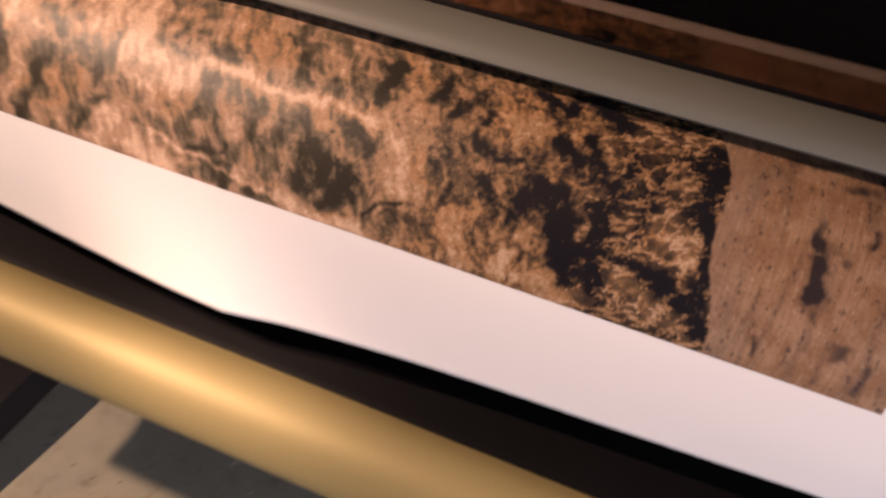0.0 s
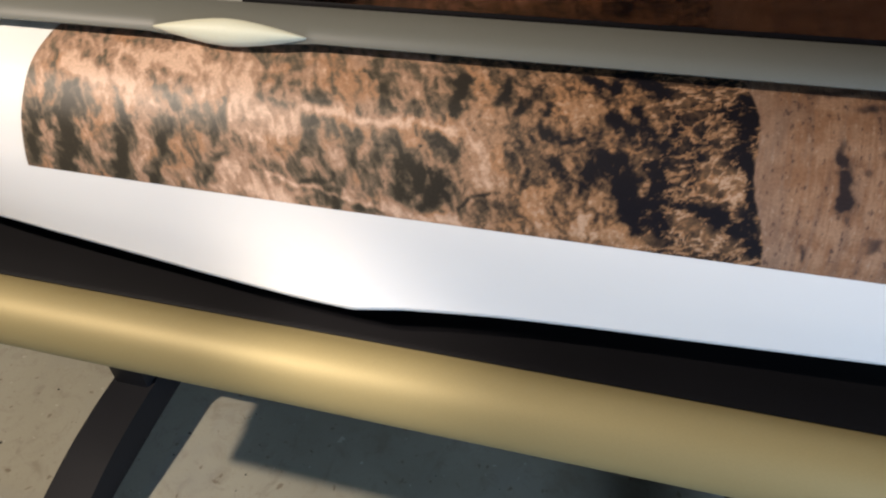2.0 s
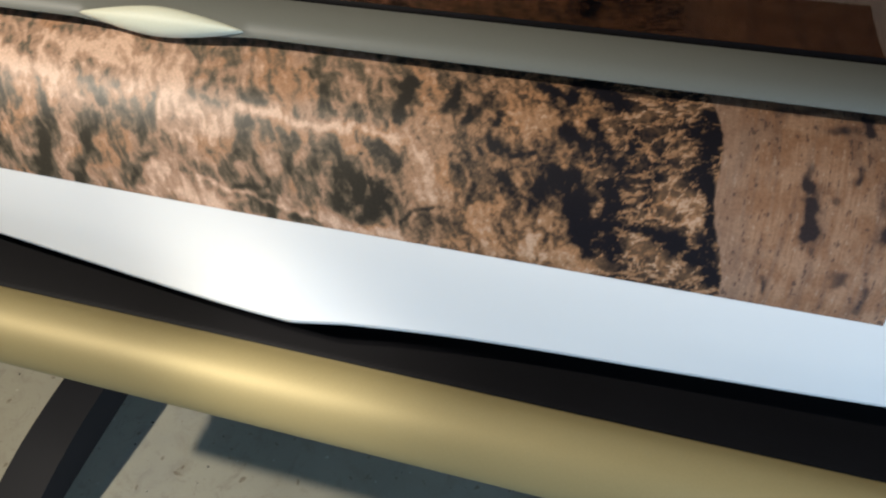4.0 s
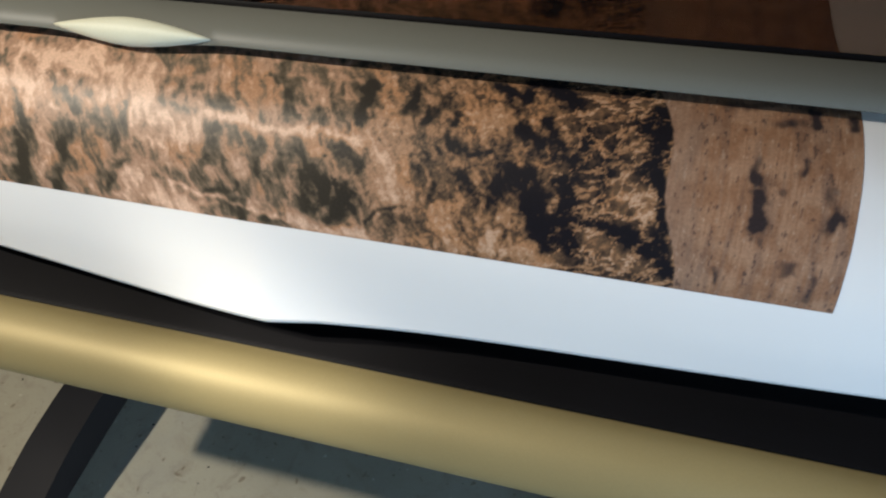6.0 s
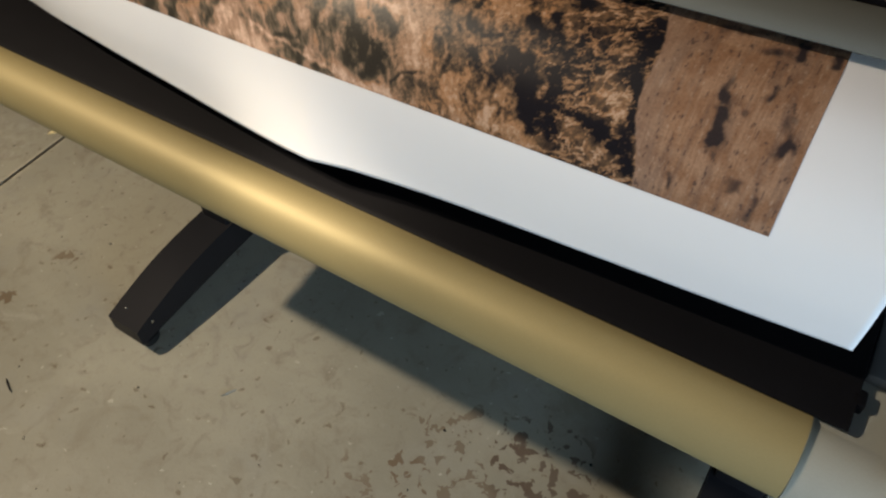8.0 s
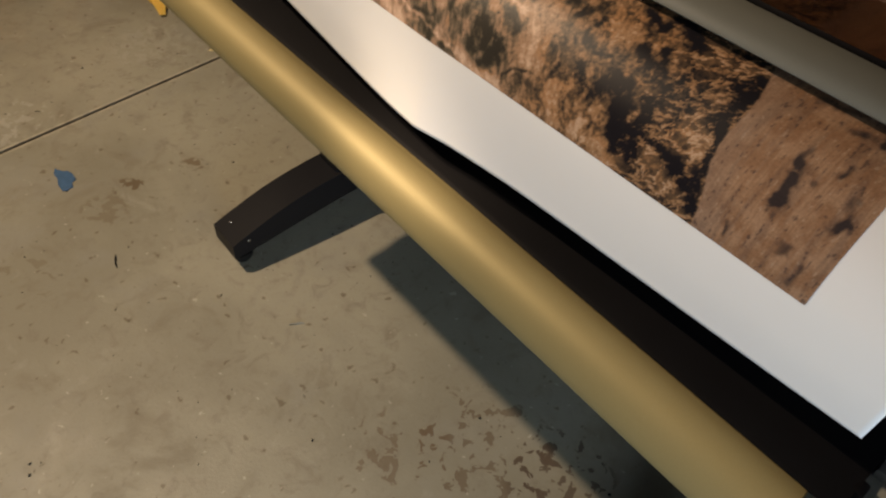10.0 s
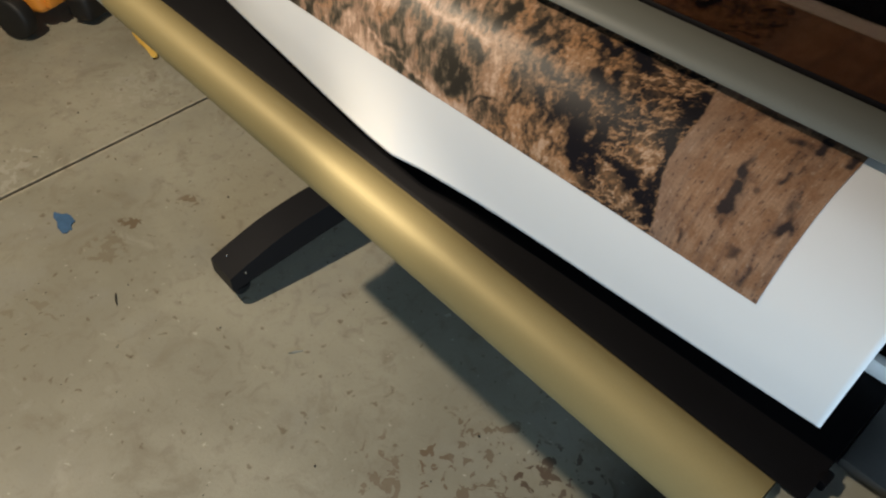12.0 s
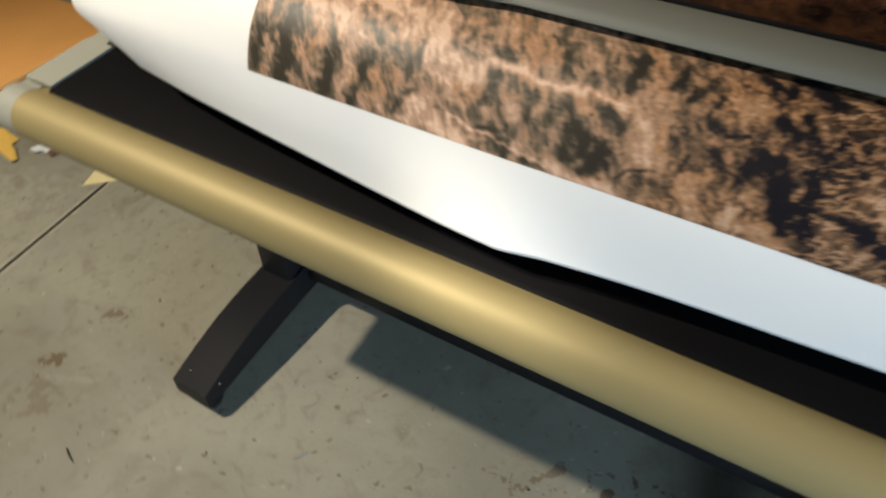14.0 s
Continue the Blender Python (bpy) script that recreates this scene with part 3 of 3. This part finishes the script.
def paper():
    prof = curve_points([(0.072, 0.940), (0.060, 1.0), (0.0564, 1.0498), (0.0645, 1.079), (0.0805, 1.1055), (0.1095, 1.1325), (0.145, 1.146), (0.18, 1.149), (0.23, 1.144), (0.30, 1.139), (0.39, 1.146)], 12)
    prof = [Vector((q.x, q.y)) for q in prof]
    s = [0.0]
    for a, b in zip(prof, prof[1:]):
        s.append(s[-1] + (b - a).length)
    s_img = 0.1115
    py, pz = [q.x for q in prof], [q.y for q in prof]
    # the leading edge, with one buckle near the middle
    ex = [-0.665, -0.64, -0.60, -0.50, -0.37, -0.19, -0.06, -0.018, 0.03, 0.12, 0.275, 0.523]
    ey = [0.094, 0.085, 0.076, 0.065, 0.055, 0.047, 0.039, 0.036, 0.041, 0.046, 0.053, 0.063]
    ez = [1.005, 0.980, 0.971, 0.967, 0.962, 0.950, 0.9485, 0.9485, 0.9510, 0.9525, 0.9550, 0.9640]

    def place(x, t):
        """A point of the sheet: x across, t metres along it from the leading edge of the plain roll."""
        y, z = np.interp(t, s, py), np.interp(t, s, pz)
        low = np.maximum(0.0, 1 - t / 0.13)
        y = y + (np.interp(x, ex, ey) - prof[0].x) * low ** 1.3
        z = z + (np.interp(x, ex, ez) - prof[0].y) * low ** 1.6
        fade = np.maximum(0.0, 1 - t / 0.25)
        y = y + 0.004 * np.maximum(0.0, (-x - 0.47) / 0.15) * fade
        y = y - 0.006 * np.exp(-((x + 0.05) / 0.12) ** 2) * np.maximum(0.0, 1 - t / 0.115)
        y = y + 0.002 * np.sin(9 * x + 6 * t) * fade * np.clip(np.abs(t - s_img) / 0.05, 0, 1)
        return np.stack([x, y, z], -1)

    def sheet(name, xs, ts, material, parent=None, ink=None):
        x, t = np.meshgrid(xs, ts)
        pts = place(x, t).reshape(-1, 3)
        n, m = len(xs), len(ts)
        i = (np.arange(m - 1)[:, None] * n + np.arange(n - 1)[None]).ravel()
        me = bpy.data.meshes.new(name)
        me.from_pydata(pts.tolist(), [], np.stack([i, i + 1, i + n + 1, i + n], 1).tolist())
        uvl = me.uv_layers.new(name="UVMap")
        idx = np.empty(len(me.loops), dtype=np.int32)
        me.loops.foreach_get("vertex_index", idx)
        uvl.data.foreach_set("uv", np.stack([x.ravel(), t.ravel()], 1)[idx].astype(np.float32).ravel())
        if ink is not None:
            col = np.ones((n * m, 4), dtype=np.float32)
            col[:, :3] = ink(x, t - s_img).reshape(-1, 3)
            me.color_attributes.new("ink", "FLOAT_COLOR", "POINT").data.foreach_set("color", col.ravel())
        me.materials.append(material)
        me.shade_smooth()
        ob = new(name, me)
        if parent:
            ob.parent = parent
        return ob

    blank = blank_paper()
    far = s[-1]
    plain = sheet("photo_print", np.linspace(-0.665, 0.523, 220), np.linspace(0, far, 110), blank)
    sol = plain.modifiers.new("thickness", "SOLIDIFY")
    sol.thickness, sol.offset = 0.0004, 0
    tagged(plain, "glossy white photo paper with a brown rock and wood picture", "print")
    inked = sheet("printed_picture", np.linspace(*IMG, 790), np.linspace(s_img, min(far, s_img + TALL) - 0.002, 300), print_material(), plain, picture)
    # the inked layer lies on the outer face of the sheet
    me = inked.data
    co = np.empty(len(me.vertices) * 3, dtype=np.float32)
    no = np.empty(len(me.vertices) * 3, dtype=np.float32)
    me.vertices.foreach_get("co", co)
    me.vertex_normals.foreach_get("vector", no)
    flip = np.sign(no.reshape(-1, 3)[:, 2].mean())
    me.vertices.foreach_set("co", co + no * flip * 0.0007)
    me.update()
    return tagged(inked, "brown picture of rocks, roots and sawn wood")


paper()


# == the stand
def stand():
    st = thing("printer_stand", "dark grey steel printer stand with arched feet", "stand", (-0.15, 0.4, 0))
    m = Matrix.Translation(st.location).inverted()

    def p(name, bm, material, label="", smooth=True, parent=st):
        bmesh.ops.transform(bm, matrix=m, verts=bm.verts)
        return part(name, bm, material, parent, label, smooth)

    for a, b in ((-0.845, -0.742), (0.50, 0.603)):
        top = curve_points([(0.040, 0.098), (0.10, 0.119), (0.20, 0.148), (0.30, 0.165), (0.38, 0.172)], 5)
        low = curve_points([(0.50, 0.095), (0.36, 0.085), (0.22, 0.070), (0.12, 0.058), (0.040, 0.050)], 5)
        back = [(0.50, 0.20), (0.80, 0.12), (0.80, 0.05)]
        prof = [(q.x, q.y) for q in ((Vector((c.x, c.y))) for c in top)] + back + [(q.x, q.y) for q in ((Vector((c.x, c.y))) for c in low)]
        bm = extrude_x(prof, a, b)
        foot = p("foot", bm, STEEL, "dark grey arched steel foot")
        for y in (0.075, 0.77):
            p("caster", disc_x(0, y, 0.027, 0.026, a + 0.02, b - 0.02, 20, 0.004), RUBBER)
        p("caster_fork", box(a + 0.012, b - 0.012, 0.055, 0.095, 0.030, 0.062, 0.004), BLACK)
        bm = bmesh.new()
        bmesh.ops.create_uvsphere(bm, u_segments=12, v_segments=8, radius=0.0035, matrix=Matrix.Translation((a + 0.03, 0.075, 0.1115)) @ Matrix.Diagonal((1, 1, 0.5, 1)))
        p("screw", bm, CHROME, "small bright screw head")
        bm = bmesh.new()
        bmesh.ops.create_uvsphere(bm, u_segments=12, v_segments=8, radius=0.0035, matrix=Matrix.Translation((b, 0.086, 0.094)) @ Matrix.Diagonal((0.5, 1, 1, 1)))
        p("screw", bm, CHROME, "small bright screw head")
        p("column", box(a + 0.008, b - 0.008, 0.37, 0.50, 0.15, 0.729, 0.006), STEEL, "dark grey upright column")
    p("crossbar", box(-0.742, 0.50, 0.43, 0.50, 0.13, 0.22, 0.005), STEEL, "dark grey crossbar")
    return st


stand()


# == on the floor
def mower():
    toy = thing("push_mower", "orange plastic machine on black wheels standing on the concrete", "machine", (-2.75, 0.25, 0))
    m = Matrix.Rotation(radians(28), 4, "Z")

    def p(name, bm, material, label=""):
        bmesh.ops.transform(bm, matrix=m, verts=bm.verts)
        return part(name, bm, material, toy, label)

    bm = box(-0.5, 0.20, -0.15, 0.16, 0.07, 0.30, 0.03, 3)
    for v in bm.verts:
        if v.co.z > 0.2:
            v.co.x -= 0.06 if v.co.x > 0 else 0
    p("deck", bm, ORANGE, "orange deck")
    p("hood", box(-0.42, 0.06, -0.13, 0.16, 0.30, 0.50, 0.05, 3), ORANGE, "orange hood")
    p("bumper", box(0.18, 0.225, -0.12, 0.13, 0.09, 0.16, 0.012, 2), ORANGE, "orange front lip")
    p("front_guard", box(0.228, 0.34, -0.06, 0.22, 0.02, 0.13, 0.025, 3), RUBBER, "black rubber front guard")
    for x in (0.12, -0.42):
        for y in (-0.215, 0.215):
            part("wheel", _wheel(x, y, m), RUBBER, toy)
    return toy


def storage_bin():
    tub = thing("storage_bin", "flat orange plastic storage bin with yellow corner clips", "bin", (-2.60, 0.88, 0))
    bm = box(-0.31, 0.31, -0.28, 0.28, 0.0, 0.11, 0.012, 3)
    for v in bm.verts:
        k = 0.93 + 0.07 * v.co.z / 0.11
        v.co.x, v.co.y = v.co.x * k, v.co.y * k
    part("tub", bm, TAN, tub, "orange tapered tub")
    part("lid", box(-0.32, 0.32, -0.29, 0.29, 0.111, 0.13, 0.006), TAN, tub, "flat orange lid")
    for y in (-0.30, 0.30):
        part("clip", box(0.20, 0.30, y - 0.018, y + 0.018, 0.06, 0.136, 0.005), YELLOW, tub, "yellow corner clip")
    return tub


storage_bin()


def _wheel(x, y, m):
    bm = bmesh.new()
    bmesh.ops.create_cone(bm, cap_ends=True, segments=28, radius1=0.085, radius2=0.085, depth=0.07, matrix=Matrix.Translation((x, y, 0.085)) @ Matrix.Rotation(radians(90), 4, "X"))
    caps = [e for e in bm.edges if abs(e.verts[0].co.y - e.verts[1].co.y) < 1e-5]
    bmesh.ops.bevel(bm, geom=caps, offset=0.018, segments=3, profile=0.5, affect="EDGES")
    bmesh.ops.transform(bm, matrix=m, verts=bm.verts)
    return bm


mower()


def scrap(name, label, category, x, y, r, material, seed, stretch=(1, 1), turn=0, lift=0.003, thick=0.0015, n=14):
    """A small torn flat piece with an uneven outline, slightly curled."""
    rnd = random.Random(seed)
    bm = bmesh.new()
    ring = []
    for i in range(n):
        a = 2 * math.pi * i / n
        k = r * (rnd.uniform(0.55, 1.15) if n > 4 else 1.0)
        ring.append(bm.verts.new((k * math.cos(a) * stretch[0], k * math.sin(a) * stretch[1], lift * rnd.random())))
    f = bm.faces.new(ring)
    ext = bmesh.ops.extrude_face_region(bm, geom=[f])
    for v in ext["geom"]:
        if isinstance(v, bmesh.types.BMVert):
            v.co.z += thick
    ob = obj(name, bm, material)
    ob.matrix_world = pose(x, y, 0.0005, 0, 0, turn)
    return tagged(ob, label, category)


scrap("tape_scrap", "crumpled scrap of blue masking tape on concrete", "tape", -1.358, -0.185, 0.050, BLUE, 4, (1.3, 0.5), -4)
scrap("paper_scrap", "torn yellow paper scrap on the concrete floor", "paper", -1.715, 0.535, 0.085, CARD, 7, (1, 0.75), 20, n=3)
scrap("paper_scrap", "crumpled orange wrapper on the concrete floor", "paper", -2.20, 0.485, 0.20, YELLOW, 9, (1, 0.26), -12, 0.02)
scrap("paper_scrap", "crumpled white paper scrap beside the orange wrapper", "paper", -2.02, 0.535, 0.045, WHITE, 21, (1, 0.7), 30, 0.02)
scrap("card_scrap", "torn brown card scrap on the concrete floor", "card", -1.955, 0.555, 0.04, BROWN, 22, (1, 0.5), 70, 0.015)
scrap("wood_chip", "pale wood splinter lying on the concrete", "splinter", -0.504, 0.070, 0.017, PALE, 3, (1.2, 0.16), 62)
scrap("twig", "thin dark twig lying on the concrete", "twig", -0.97, -0.198, 0.022, RUBBER, 5, (1.3, 0.12), -20)


def crumbs():
    """Grit and small flakes strewn over the floor."""
    rnd = random.Random(12)
    bm = bmesh.new()
    for _ in range(110):
        x, y, r = rnd.uniform(-2.1, 0.5), rnd.uniform(-0.75, 0.6), rnd.choice((0.0015, 0.002, 0.002, 0.003, 0.0045))
        bmesh.ops.create_icosphere(bm, subdivisions=1, radius=r, matrix=Matrix.Translation((x, y, r * 0.3)) @ pose(0, 0, 0, 0, 0, rnd.uniform(0, 180)) @ Matrix.Diagonal((1, rnd.uniform(0.4, 1), 0.4, 1)))
    return bm


tagged(obj("floor_grit", crumbs(), RUBBER), "small dark grit strewn over the concrete", "grit", kind="stuff")


# == beside the printer
def wire_rack():
    """A low rack of bright wire rods beside the printer."""
    rack = thing("wire_rack", "bright metal wire rack standing beside the printer", "rack", (0.86, 0.2, 0))

    def rod(a, b, r, name):
        a, b = Vector(a), Vector(b)
        bm = bmesh.new()
        bmesh.ops.create_cone(bm, cap_ends=True, segments=8, radius1=r, radius2=r, depth=(b - a).length, matrix=Matrix.Translation((a + b) / 2) @ (b - a).to_track_quat("Z", "Y").to_matrix().to_4x4())
        part(name, bm, CHROME, rack)

    x0, x1, y0, y1, z = -0.19, 0.20, -0.22, 0.30, 0.74
    for a, b in (((x0, y0, z), (x1, y0, z)), ((x0, y1, z), (x1, y1, z)), ((x0, y0, z), (x0, y1, z)), ((x1, y0, z), (x1, y1, z))):
        rod(a, b, 0.004, "frame_rod")
    for k in range(1, 9):
        y = y0 + (y1 - y0) * k / 9
        rod((x0, y, z), (x1, y, z), 0.002, "cross_wire")
    for x in (x0, x1):
        for y in (y0, y1):
            rod((x, y, 0), (x, y, z), 0.005, "leg")


wire_rack()
